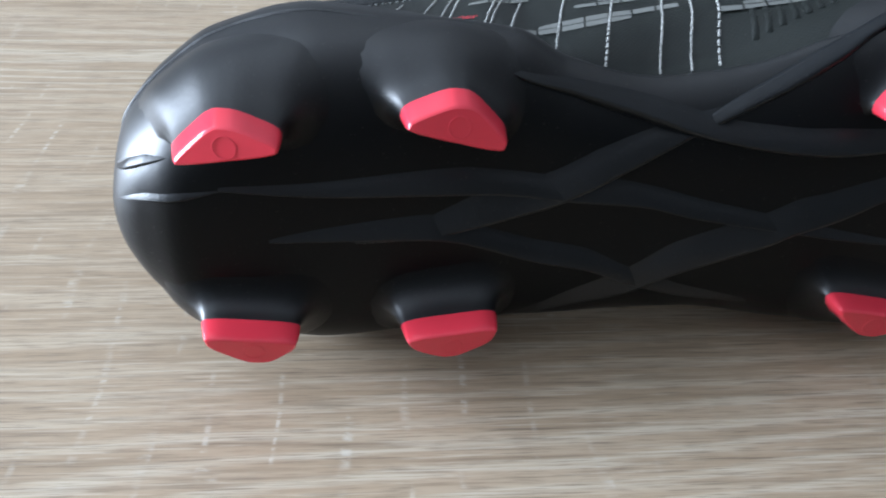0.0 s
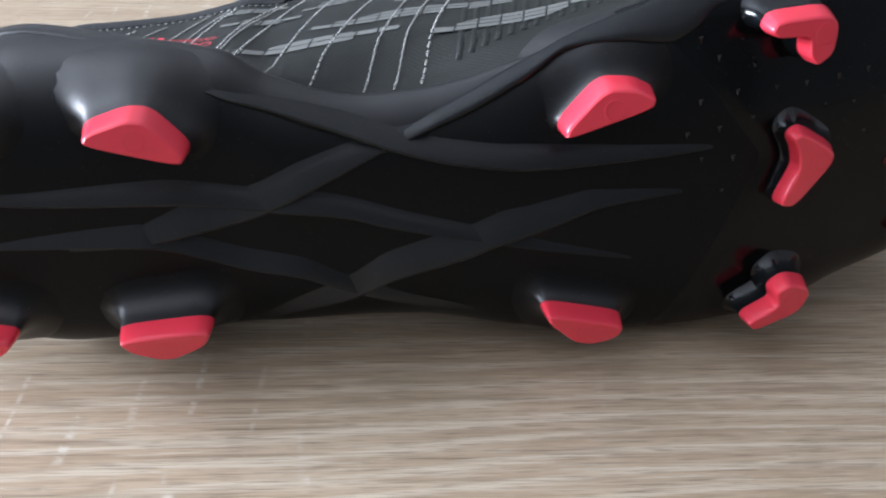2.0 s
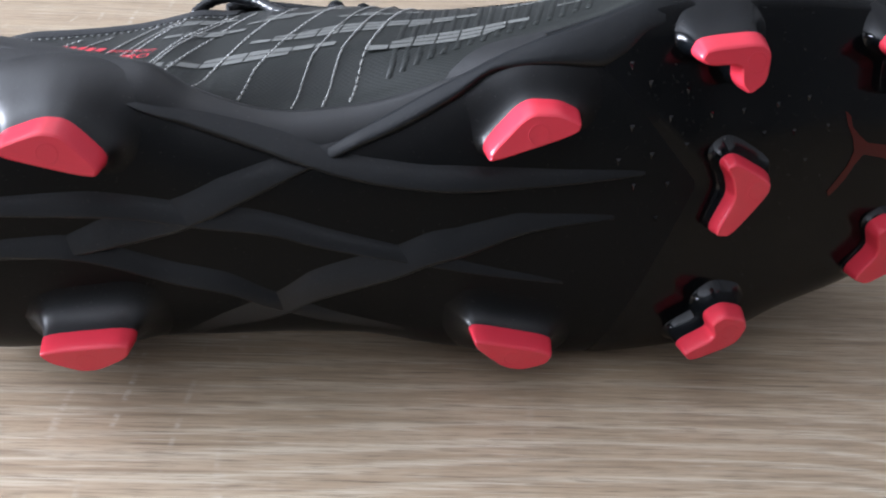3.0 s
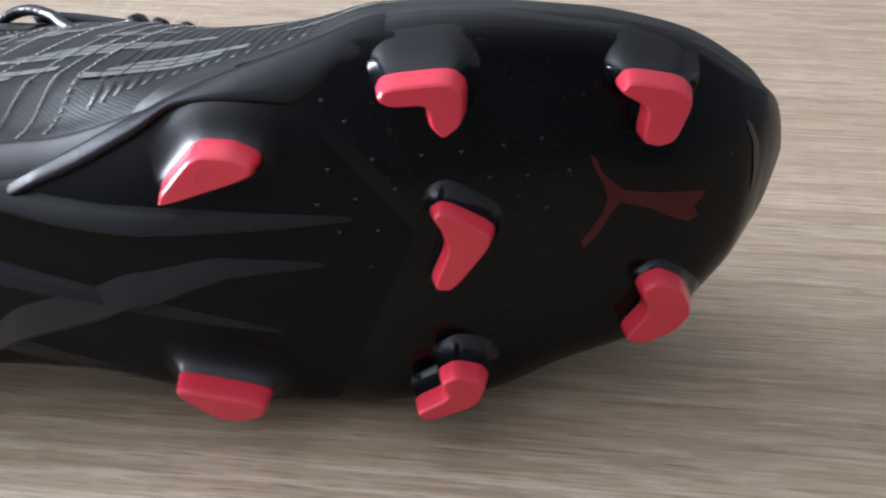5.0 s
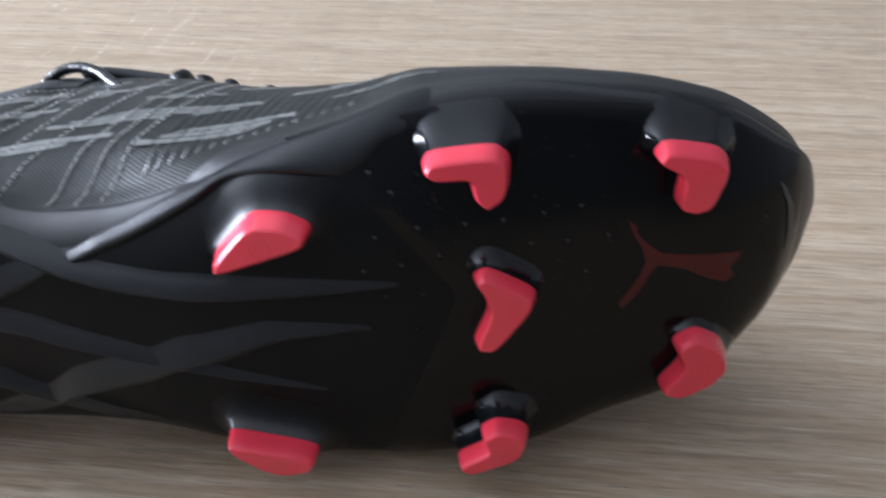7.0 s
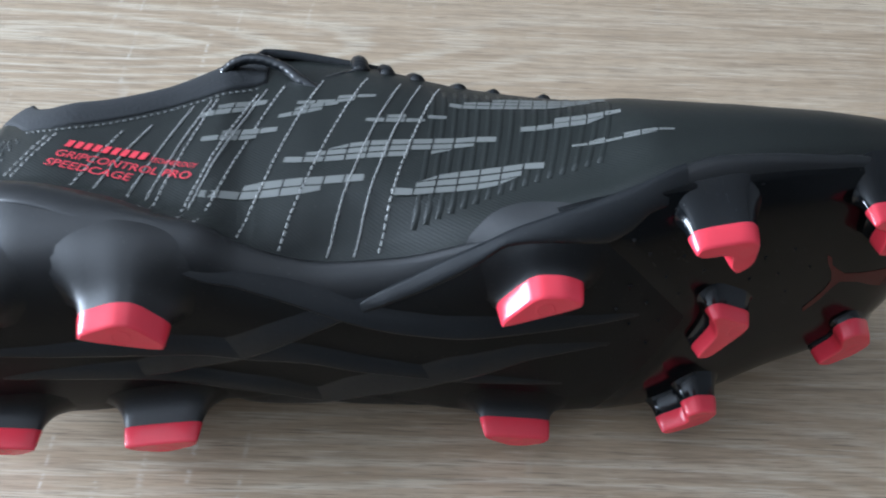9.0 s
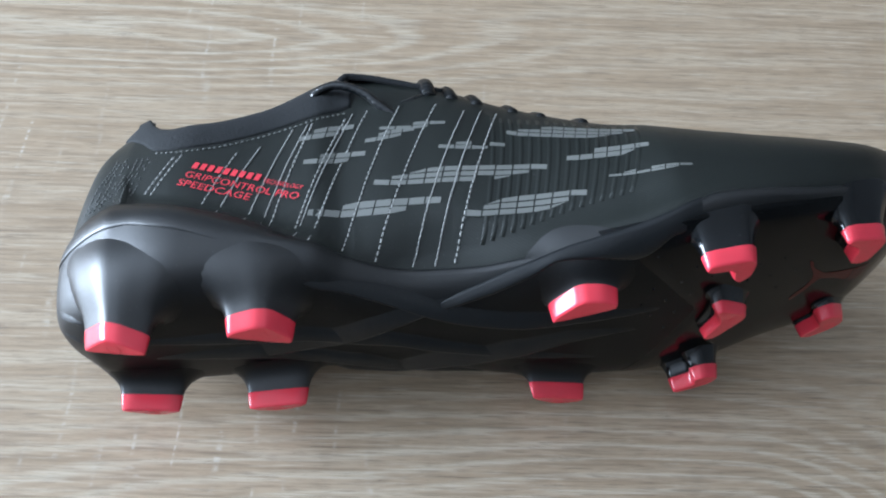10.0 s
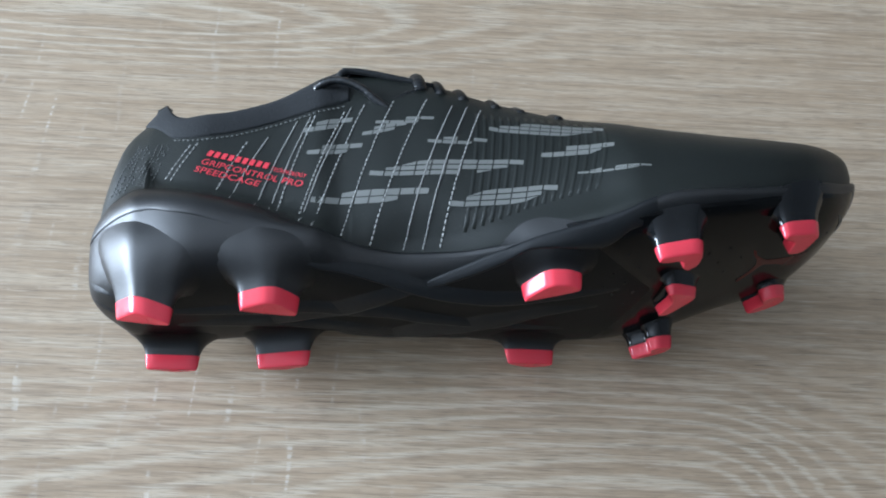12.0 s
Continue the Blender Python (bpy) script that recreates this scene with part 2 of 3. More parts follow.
# the skin and its normals on a fine net, for quick look-up
NET_X, NET_A = np.linspace(HEEL, TOE, 683), np.linspace(-np.pi + 1e-3, np.pi - 1e-3, 801)
NET_P = section(NET_X[:, None], NET_A[None, :])
NET_N = np.cross(np.gradient(NET_P, axis=0), np.gradient(NET_P, axis=1))
NET_N /= np.linalg.norm(NET_N, axis=-1, keepdims=True) + 1e-12


def on_skin(x, a, out=0.0):
    """The place at (x, a) on the net, moved outward."""
    fx = min(max((x - HEEL) / STEP, 0.0), 681.999)
    fa = min(max((a - NET_A[0]) / (NET_A[1] - NET_A[0]), 0.0), 799.999)
    i, j = int(fx), int(fa)
    u, v = fx - i, fa - j

    def blend(g):
        return (g[i, j] * (1 - u) + g[i + 1, j] * u) * (1 - v) + (g[i, j + 1] * (1 - u) + g[i + 1, j + 1] * u) * v

    return blend(NET_P) + blend(NET_N) * out


NET_UP = np.maximum.accumulate(NET_P[:, 400:, 1], axis=1)
NET_DOWN = np.maximum.accumulate(NET_P[:, 400::-1, 1], axis=1)


def angle_at(x, y, side=1):
    """The angle at which the section at x reaches the height y on one side."""
    fx = min(max((x - HEEL) / STEP, 0.0), 681.999)
    i, u = int(fx), fx - int(fx)
    ys = (NET_UP if side > 0 else NET_DOWN)[i : i + 2]
    a = NET_A[400:] if side > 0 else NET_A[400::-1]
    return float(np.interp(y, ys[0] * (1 - u) + ys[1] * u, a))

U = 0.00083
BOOT = pose(-0.06 * 0.83, 0.165 * 0.83, 0.0, 0, 0, 10)


def link(name, verts, faces, mat, parent=None, label="", smooth=True, kind=""):
    me = bpy.data.meshes.new(name)
    me.from_pydata([tuple(map(float, v)) for v in verts], [], faces)
    me.materials.append(mat)
    if smooth:
        me.polygons.foreach_set("use_smooth", [True] * len(me.polygons))
    me.update()
    ob = new(name, me)
    if parent:
        ob.parent = parent
    return tagged(ob, label, kind=kind)


def box(name, lo, hi, mat, parent=None, label="", kind="", bevel=0.0):
    bm = bmesh.new()
    bmesh.ops.create_cube(bm, size=1.0)
    for v in bm.verts:
        v.co = Vector([(a + b) / 2 + c * (b - a) for a, b, c in zip(lo, hi, v.co)])
    if bevel:
        bmesh.ops.bevel(bm, geom=bm.edges[:], offset=bevel, segments=2, affect="EDGES", profile=0.5)
    me = bpy.data.meshes.new(name)
    bm.to_mesh(me)
    bm.free()
    me.materials.append(mat)
    ob = new(name, me)
    if parent:
        ob.parent = parent
    return tagged(ob, label, kind=kind)


def grid_faces(nu, nv, flip=False):
    out = []
    for i in range(nu - 1):
        for j in range(nv - 1):
            f = (i * nv + j, (i + 1) * nv + j, (i + 1) * nv + j + 1, i * nv + j + 1)
            out.append(f[::-1] if flip else f)
    return out


# ---- room and table ----
def build_room():
    x0, x1, y0, y1, z0, z1 = WIN_X, 2.3, -1.6, 2.4, -0.75, 1.75
    tagged(box("floor", (x0, y0, z0 - 0.1), (x1, y1, z0), FLOOR), "plain brown floor under the table", "floor", kind="structure")
    tagged(box("ceiling", (x0, y0, z1), (x1, y1, z1 + 0.1), CEILING), "plain off-white ceiling", "ceiling", kind="structure")
    for name, lo, hi in (("wall_east", (x1, y0, z0), (x1 + 0.15, y1, z1)), ("wall_north", (x0, y1, z0), (x1, y1 + 0.15, z1)), ("wall_south", (x0, y0 - 0.15, z0), (x1, y0, z1))):
        tagged(box(name, lo, hi, WALL), "plain light grey painted wall", "wall", kind="structure")
    a, b, c, d = WIN_Y - WIN_W / 2, WIN_Y + WIN_W / 2, WIN_Z - WIN_H / 2, WIN_Z + WIN_H / 2
    west = new("wall_west")
    tagged(west, "light grey wall with a square window opening", "wall", kind="structure")
    for lo, hi in (((x0 - 0.15, y0, z0), (x0, a, z1)), ((x0 - 0.15, b, z0), (x0, y1, z1)), ((x0 - 0.15, a, z0), (x0, b, c)), ((x0 - 0.15, a, d), (x0, b, z1))):
        box("wall_panel", lo, hi, WALL, west)


build_room()
table = tagged(new("table"), "table with a light oak wood-grain laminate top", "table")
box("tabletop", (-0.75, -0.35, -0.028), (1.0, 0.75, 0.0), OAK, table, "light oak wood-grain laminate", bevel=0.0015)
for lx in (-0.70, 0.90):
    for ly in (-0.30, 0.65):
        box("leg", (lx, ly, -0.75), (lx + 0.05, ly + 0.05, -0.028), OAK, table, bevel=0.002)

boot = new("football_boot")
boot.matrix_world = BOOT
tagged(boot, "black football boot with coral red studs lying on its side", "boot")

# ---- upper, outsole ----
XS = np.unique(np.r_[HEEL + 0.03 + 9.5 * np.linspace(0, 1, 16) ** 2, np.linspace(HEEL + 9.6, TOE - 21.5, 150), TOE - 0.05 - 21.4 * np.linspace(1, 0, 22) ** 2])
COLLAR = ((8, 101), (11, 94), (14, 88), (18, 83), (24, 80.5), (37, 81), (58, 86), (77, 95.5), (86, 101), (92, 106), (97, 110))


def angle_of_z(x, z):
    """The angle at which the sole at x has the width position z."""
    zlo, zhi, zr = (float(spline(SX, [s[k] for s in STATIONS], x)) for k in (1, 2, 6))
    f = (z - zr) / ((zhi - zr) if z >= zr else (zr - zlo))
    a = math.copysign(math.asin(min(0.96, abs(f)) ** (2.7 / 2)), f)
    if abs(f) > 0.96:
        over = (abs(f) - 0.96) * ((zhi - zr) if z >= zr else (zr - zlo))
        a = angle_at(x, on_skin(x, a)[1] + over, 1 if f > 0 else -1)
    return a


def build_upper():
    nv = 120
    verts = []
    for x in XS:
        if 8.2 < x < 96:
            yc = float(spline([c[0] for c in COLLAR], [c[1] for c in COLLAR], x))
            hi, lo = angle_at(x, yc), angle_at(x, yc, -1)
        else:
            hi, lo = np.pi - 1e-3, -np.pi + 1e-3
        a = np.linspace(lo, hi, nv)
        verts += list(skin(np.full(nv, x), a) * U)
    ob = link("upper", verts, grid_faces(len(XS), nv), KNIT, boot, "black woven synthetic upper with matt sheen")
    s = ob.modifiers.new("thickness", "SOLIDIFY")
    s.thickness, s.offset = 0.0018, -1
    return ob


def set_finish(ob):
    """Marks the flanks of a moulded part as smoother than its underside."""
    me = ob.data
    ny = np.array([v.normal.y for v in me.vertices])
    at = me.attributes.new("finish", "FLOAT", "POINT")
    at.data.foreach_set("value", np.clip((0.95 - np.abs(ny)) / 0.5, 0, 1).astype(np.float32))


def build_outsole():
    nv = 110
    verts = []
    for x in XS:
        yf = float(spline([c[0] for c in FOXING], [c[1] for c in FOXING], x))
        hi, lo = angle_at(x, yf), angle_at(x, yf, -1)
        a = np.linspace(lo, hi, nv)
        edge = np.minimum(np.arange(nv), np.arange(nv)[::-1]) / 4.0
        verts += list(skin(np.full(nv, x), a, 0.4 + 1.2 * np.clip(edge, 0, 1) ** 0.5) * U)
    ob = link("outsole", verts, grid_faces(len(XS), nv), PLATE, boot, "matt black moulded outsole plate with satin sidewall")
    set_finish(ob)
    s = ob.modifiers.new("thickness", "SOLIDIFY")
    s.thickness, s.offset = 0.0012, -1
    return ob


build_upper()
build_outsole()


def sole(x, z, out=0.0):
    return on_skin(x, angle_of_z(x, z), out)


# ---- ribs under the waist ----
RIBS = (
    ((74, 81), (90, 75.5), (107, 70.3), (120, 67), (140, 63.5), (158, 62.2), (180, 63), (206, 64.6)),
    ((40, 42.7), (57, 43.5), (70, 46.2), (87, 50.5), (94, 53.8), (105, 59.3), (118, 65.1), (126, 68.4), (134, 71.5)),
    ((10, 59), (37, 56.2), (68, 55), (93, 52), (110, 50.2), (122, 47.2), (148, 42), (166, 38.3), (187, 34.4)),
    ((83, 12), (95, 18.5), (110, 24), (122, 31), (144, 39.2), (150, 42), (160, 45), (178, 51), (199, 53)),
    ((20, 45), (58, 43.5), (84, 35.5), (98, 32.5), (109, 27.5), (127, 21.7), (145, 18)),
    ((-13.3, 57.2), (-6.4, 61.4), (0, 64.8)),
    ((-13.3, 52.1), (-7.4, 54.7), (11.4, 59)),
)


def build_rib(path, size=1.0):
    """A low ridge with one steep side and one long slope, thinning out at both ends."""
    px, pz = [p[0] for p in path], [p[1] for p in path]
    n = 110
    xs = np.linspace(px[0], px[-1], n)
    zs = spline(px, pz, xs)
    prof = ((-0.7, 0.0), (-0.25, 2.8), (0.2, 3.6), (0.8, 3.6), (4.4, 1.0), (5.6, 0.3), (6.6, 0.0))
    verts = []
    for i, (x, z) in enumerate(zip(xs, zs)):
        s = i / (n - 1)
        taper = min(1.0, 3.2 * s, 2.6 * (1 - s)) ** 0.8
        slope = np.gradient(zs, xs)[i]
        wide = 1.0 + 0.35 * min(1.0, max(-0.6, 3.0 * slope))
        for dz, h in prof:
            verts.append(sole(x, z + size * dz * wide * (0.2 + 0.8 * taper), 1.45 + h * size * (0.1 + 0.9 * taper)) * U)
    return link("rib", verts, grid_faces(n, len(prof)), RIB, boot)


for path in RIBS:
    build_rib(path, 0.24 if path[0][0] < 0 else 1.0)


# ---- studs ----
def rounded(poly, rounds=3):
    p = np.array(poly, float)
    for _ in range(rounds):
        q = np.roll(p, -1, 0)
        p = np.stack([0.83 * p + 0.17 * q, 0.17 * p + 0.83 * q], 1).reshape(-1, 2)
    return p


def offset(p, d):
    t = np.roll(p, -1, 0) - np.roll(p, 1, 0)
    n = np.stack([t[:, 1], -t[:, 0]], 1)
    n /= np.linalg.norm(n, axis=1, keepdims=True) + 1e-9
    area = 0.5 * np.sum(p[:, 0] * np.roll(p[:, 1], -1) - p[:, 1] * np.roll(p[:, 0], -1))
    return p + n * d * np.sign(area)


# footprint on (x, z), tip height y and slope of the tip along x and z, cap length, flare of the base
STUDS = (
    (((3.0, 70.5), (2.5, 72), (11, 80), (16, 80), (24.5, 77), (24.3, 74.5)), -17.5, 6.5, 13.0, PLATE),
    (((51, 76.5), (52, 79), (61, 82), (66, 81.5), (73.5, 73.5), (72.4, 70.7)), -15.5, 6.5, 13.0, PLATE),
    (((3.7, 29), (4.5, 25), (13, 18.8), (18.6, 18.5), (24.5, 23), (25.5, 26)), -22.0, 6.5, 13.0, PLATE),
    (((50.5, 24), (53, 19.5), (59.9, 15.9), (64.2, 15.8), (72.4, 20), (74, 25.5)), -21.6, 6.5, 13.0, PLATE),
    (((164, 72.5), (164.5, 75.5), (173, 85), (181, 84.8), (186.2, 82.5), (185.5, 80)), -13.0, 6.5, 13.0, PLATE),
    (((161.8, 26), (163, 22.2), (170.5, 15.2), (175.6, 13.9), (182.4, 16.1), (184, 20.5)), -24.0, 6.5, 13.0, PLATE),
    (((213.5, 97), (214.8, 99.5), (229, 100.5), (231.8, 98), (231.6, 91), (227.6, 88.0), (224.8, 90.7), (224.2, 95.5), (216, 95.3)), -8.0, 5.6, 5.5, GLOSS, (228, 96)),
    (((224.9, 69.4), (227.5, 71), (238.6, 64.5), (238.6, 61), (230, 49.3), (225, 50.2), (229.0, 60.4), (227.4, 65.7)), -12.0, 4.2, 5.5, GLOSS, (234.6, 62.5)),
    (((227, 26.5), (230.7, 29), (236.6, 27), (238.4, 23.9), (236.4, 17.8), (223.8, 13), (220.8, 16.5), (229.3, 21.2)), -20.8, 5.6, 5.5, GLOSS, (233, 23)),
    (((266, 95), (268.0, 97.5), (280.0, 95), (283.3, 91.8), (280, 83), (276.2, 82), (272, 83.3), (273, 91)), 1.0, 5.6, 5.5, GLOSS, (278.4, 90.5)),
    (((275.8, 44.5), (280.6, 47), (287.2, 42.8), (290.8, 35), (287.0, 29.5), (279.1, 26), (273.5, 29), (279.3, 37)), -4.6, 5.6, 5.5, GLOSS, (284, 36)),
)


def build_stud(poly, tip, cap, flare, base_mat, mark=None):
    p = rounded(poly)
    if 0.5 * np.sum(p[:, 0] * np.roll(p[:, 1], -1) - p[:, 1] * np.roll(p[:, 0], -1)) < 0:
        p = p[::-1]
    c = p.mean(0)
    n = len(p)
    foot = sole(c[0], c[1], 1.0)
    e = 4.0
    gx = (sole(c[0] + e, c[1])[1] - sole(c[0] - e, c[1])[1]) / (2 * e)
    gz = (sole(c[0], c[1] + e)[1] - sole(c[0], c[1] - e)[1]) / (2 * e)
    gx, gz = max(-0.5, min(0.5, gx)), max(-0.4, min(0.4, gz))

    def ring(d, y, shrink=1.0):
        q = offset(c + (p - c) * shrink, d)
        return [Vector((a, y + gx * 0.7 * (a - c[0]) + gz * 0.5 * (b - c[1]), b)) * U for a, b in q]

    stud = new("stud")
    stud.parent = boot
    tagged(stud, "coral red moulded stud on a black base")
    # red cap: from its seam to the tip, edges rounded
    levels = ((0.9, tip + cap), (0.9, tip + cap - 0.4), (0.25, tip + 1.8), (0.0, tip + 0.8), (-0.2, tip + 0.25), (-0.6, tip))
    verts = [v for d, y in levels for v in ring(d, y)]
    faces = [(k * n + j, k * n + (j + 1) % n, (k + 1) * n + (j + 1) % n, (k + 1) * n + j) for k in range(len(levels) - 1) for j in range(n)]
    verts += verts[-n:]
    tip_ring = [Vector((v.x, v.z, 0)) for v in verts[-n:]]
    faces += [tuple(len(levels) * n + j for j in f) for f in tessellate_polygon([tip_ring])]
    link("cap", verts, faces, RED, stud, "coral red stud tip")
    # moulding ring on the tip
    k = 20
    mark = mark or c
    verts, faces = [], []
    for j in range(k):
        w = 2 * np.pi * j / k
        for r, h in ((2.1, -0.1), (2.4, 0.22), (2.7, -0.1)):
            a, b = mark[0] + r * math.cos(w), mark[1] + r * math.sin(w)
            verts.append(Vector((a, tip - h + gx * 0.7 * (a - c[0]) + gz * 0.5 * (b - c[1]), b)) * U)
    faces = [(j * 3 + i, ((j + 1) % k) * 3 + i, ((j + 1) % k) * 3 + i + 1, j * 3 + i + 1) for j in range(k) for i in range(2)]
    link("moulding_ring", verts, faces, RED, stud)
    # black base flaring into the plate
    depth = max(3.0, foot[1] - (tip + cap))
    verts = []
    steps = 12
    for s in np.linspace(0, 1, steps):
        for v in ring(0.7 + flare * (0.2 * s + 0.8 * s ** 3), tip + cap - 0.3 + (depth + 1.0) * s):
            a, b = min(v.x / U, TOE - 1), v.z / U
            on = Vector(sole(a, b, 1.75 - 0.9 * s)) * U
            verts.append(v.lerp(on, s ** 3))
    faces = [(k * n + (j + 1) % n, k * n + j, (k + 1) * n + j, (k + 1) * n + (j + 1) % n) for k in range(steps - 1) for j in range(n)]
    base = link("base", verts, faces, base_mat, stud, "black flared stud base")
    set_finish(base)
    return stud


for spec in STUDS:
    build_stud(*spec)


# ---- glossy forefoot plate, its emblem and grip marks ----
def build_forefoot_plate():
    nv, xs = 90, np.linspace(0, 1, 90)
    verts = []
    lead = np.linspace(-1.3, 1.3, nv)
    for s in xs:
        for j, a in enumerate(lead):
            off = on_skin(214.0, a)[2] - 61.0
            start = 218.0 - (0.87 * off if off > 0 else -0.43 * off)
            x = start + (TOE - 5.0 - start) * s
            rim = min(1.0, 14 * s, 9 * (1 - s), 0.25 * j, 0.25 * (nv - 1 - j))
            verts.append(on_skin(x, a * (1 - 0.15 * s), 1.2 + 1.0 * rim) * U)
    return link("forefoot_plate", verts, grid_faces(len(xs), nv), SHINE, boot, "glossy black forefoot plate")


def decal(name, outline, mat, label, out):
    """A thin printed shape on the sole, from its outline in (x, z)."""
    bm = bmesh.new()
    f = bm.faces.new([bm.verts.new((x, z, 0)) for x, z in outline])
    bmesh.ops.triangulate(bm, faces=[f])
    bmesh.ops.subdivide_edges(bm, edges=bm.edges[:], cuts=2, use_grid_fill=True)
    for v in bm.verts:
        v.co = Vector(sole(v.co.x, v.co.y, out)) * U
    me = bpy.data.meshes.new(name)
    bm.to_mesh(me)
    bm.free()
    me.materials.append(mat)
    ob = new(name, me)
    ob.parent = boot
    return tagged(ob, label)


build_forefoot_plate()
EMBLEM = ((261, 77), (263, 75.5), (264.2, 72.5), (267, 70), (270, 67.8), (275.5, 66.8), (283, 66), (290.2, 65.2), (290, 63.5), (287.8, 61.5), (289.2, 58.8), (287, 57.6), (282.5, 59.5), (276, 63), (269.5, 64.6), (267.4, 62), (265.6, 58.4), (263.4, 55.4), (261.2, 53.4), (260.4, 55), (263, 58.6), (265.2, 62), (266.2, 65.8), (265, 69.5), (262.4, 73.5))
decal("emblem", EMBLEM, EMBLEM_RED, "dull dark red emblem under the gloss", 2.35)
# flat pale curve laid along the toe groove
TOE_MARK = ((299, 79.4), (301.2, 77.3), (304, 72.2), (305, 66.3), (303.9, 59.6), (303.3, 66.5), (302.2, 73))
decal("toe_mark", TOE_MARK, TOE_PALE, "flat pale curve at the toe groove", 2.3)
MARKS = ((200, 91), (205, 86.8), (215, 84.9), (211, 78.5), (222, 78.9), (231, 79), (240.7, 79.8), (249.5, 80.9), (216, 71.5), (237.7, 72.6), (246.6, 72.5), (256.5, 73.1), (251.5, 64.2), (201, 76.5), (207, 69.5), (198.2, 68.4), (212, 61.6), (210, 52.4), (203, 61.6), (296, 72))
for k, (mx, mz) in enumerate(MARKS):
    verts = [sole(mx + dx, mz + dz, h) * U for dx, dz, h in ((-0.7, 0.9, 2.15), (0.7, 1.0, 2.15), (0.1, -1.1, 2.15), (0.0, 0.2, 2.6))]
    link("grip_pip", verts, [(0, 1, 3), (1, 2, 3), (2, 0, 3)], GLOSS, boot, smooth=False)


# ---- threads, weave and print on the inner side ----
def side_point(x, y, out=0.3):
    return on_skin(x, angle_at(x, y), out)


def strip(points, width, out):
    """Vertices and faces of a small raised bar along a path in (x, y) on the side."""
    p = [np.array(side_point(x, y, 0.05)) for x, y in points]
    q = [np.array(side_point(x, y, out)) for x, y in points]
    verts, faces = [], []
    for i in range(len(p)):
        d = p[min(i + 1, len(p) - 1)] - p[max(i - 1, 0)]
        n = q[i] - p[i]
        w = np.cross(d, n)
        w *= width / 2 / (np.linalg.norm(w) + 1e-9)
        verts += [p[i] - w, q[i] - w * 0.5, q[i] + w * 0.5, p[i] + w]
    for i in range(len(p) - 1):
        for k in range(3):
            faces.append((i * 4 + k, i * 4 + k + 1, i * 4 + 5 + k, i * 4 + 4 + k))
    faces += [(3, 2, 1, 0), tuple(4 * (len(p) - 1) + k for k in range(4))]
    return verts, faces


SEAMS = (
    ((29.2, 65.0), (18.6, 46.0), 1), ((26.0, 64.5), (16.2, 46.9), 1), ((50.4, 64.3), (38.7, 39.1), 1), ((59.3, 66.3), (44.6, 34.9), 0), ((72.0, 73.9), (55.3, 30.2), 0),
    ((77.8, 75.5), (61.2, 28.5), 0), ((79.8, 75.6), (64.1, 26.7), 1), ((92.5, 77.4), (73.0, 22.9), 1), ((95.5, 79.9), (73.9, 20.9), 0), ((101.3, 80.5), (78.8, 17.3), 1),
    ((114.1, 81.4), (90.6, 13.8), 1), ((128.7, 81.2), (102.3, 10.1), 1), ((139.5, 76.4), (116.0, 8.9), 0), ((146.3, 76.4), (123.8, 8.4), 0), ((152.2, 74.5), (130.7, 8.0), 1),
)


def build_seam(top, bottom, dashed):
    length = math.dist(top, bottom)
    pitch = 2.3 if dashed else 1.9
    n = int(length / pitch)
    verts, faces = [], []
    rnd = random.Random(int(top[0] * 10))
    bow = -0.016 * length
    for i in range(n):
        a, b = i / n, (i + (0.66 if dashed else 0.92)) / n
        pts = []
        for s in (a, (a + b) / 2, b):
            k = bow * math.sin(math.pi * s)
            pts.append((top[0] + (bottom[0] - top[0]) * s + k + rnd.uniform(-0.12, 0.12), top[1] + (bottom[1] - top[1]) * s))
        v, f = strip(pts, 0.62 if dashed else 0.5, 0.36)
        faces += [tuple(q + len(verts) for q in g) for g in f]
        verts += v
    return link("seam_thread", [v * U for v in verts], faces, THREAD, boot, "pale grey reflective stitching")


for seam in SEAMS:
    build_seam(*seam)

def build_heel_glint(top, bottom, seed):
    """One wavering pale thread, in short lengths: painted glints of the open heel weave."""
    verts, faces, rnd = [], [], random.Random(seed)
    n = int(math.dist(top, bottom) / 1.7)
    for i in range(n):
        if rnd.random() < 0.25:
            continue
        pts = []
        for s in (i / n, (i + 0.4) / n, (i + 0.75) / n):
            pts.append((top[0] + (bottom[0] - top[0]) * s + 0.5 * math.sin(9 * s + seed), top[1] + (bottom[1] - top[1]) * s))
        v, f = strip(pts, 0.42, 0.32)
        faces += [tuple(q + len(verts) for q in g) for g in f]
        verts += v
    return link("heel_weave_glint", [v * U for v in verts], faces, GLINT, boot, "silvery glints of the open heel weave, painted as pale threads")


for k in range(9):
    build_heel_glint((1.5 + 1.9 * k, 70 - 0.4 * k), (-8.5 + 2.3 * k, 43.5 + 0.25 * k), k)


def build_collar_stitch():
    """Small stitches along the lower edge of the collar."""
    verts, faces = [], []
    for x in np.arange(18, 92, 2.1):
        y = float(spline((17.3, 29.2, 41, 52.9, 65.7, 78.6, 92), (70, 67.8, 68.8, 71.4, 75, 78.3, 82), x)) - 1.2
        v, f = strip([(x, y), (x + 0.6, y + 0.1), (x + 1.2, y + 0.2)], 0.5, 0.5)
        faces += [tuple(q + len(verts) for q in g) for g in f]
        verts += v
    return link("collar_stitching", [v * U for v in verts], faces, GLINT, boot, "fine dark grey stitches under the collar")


build_collar_stitch()

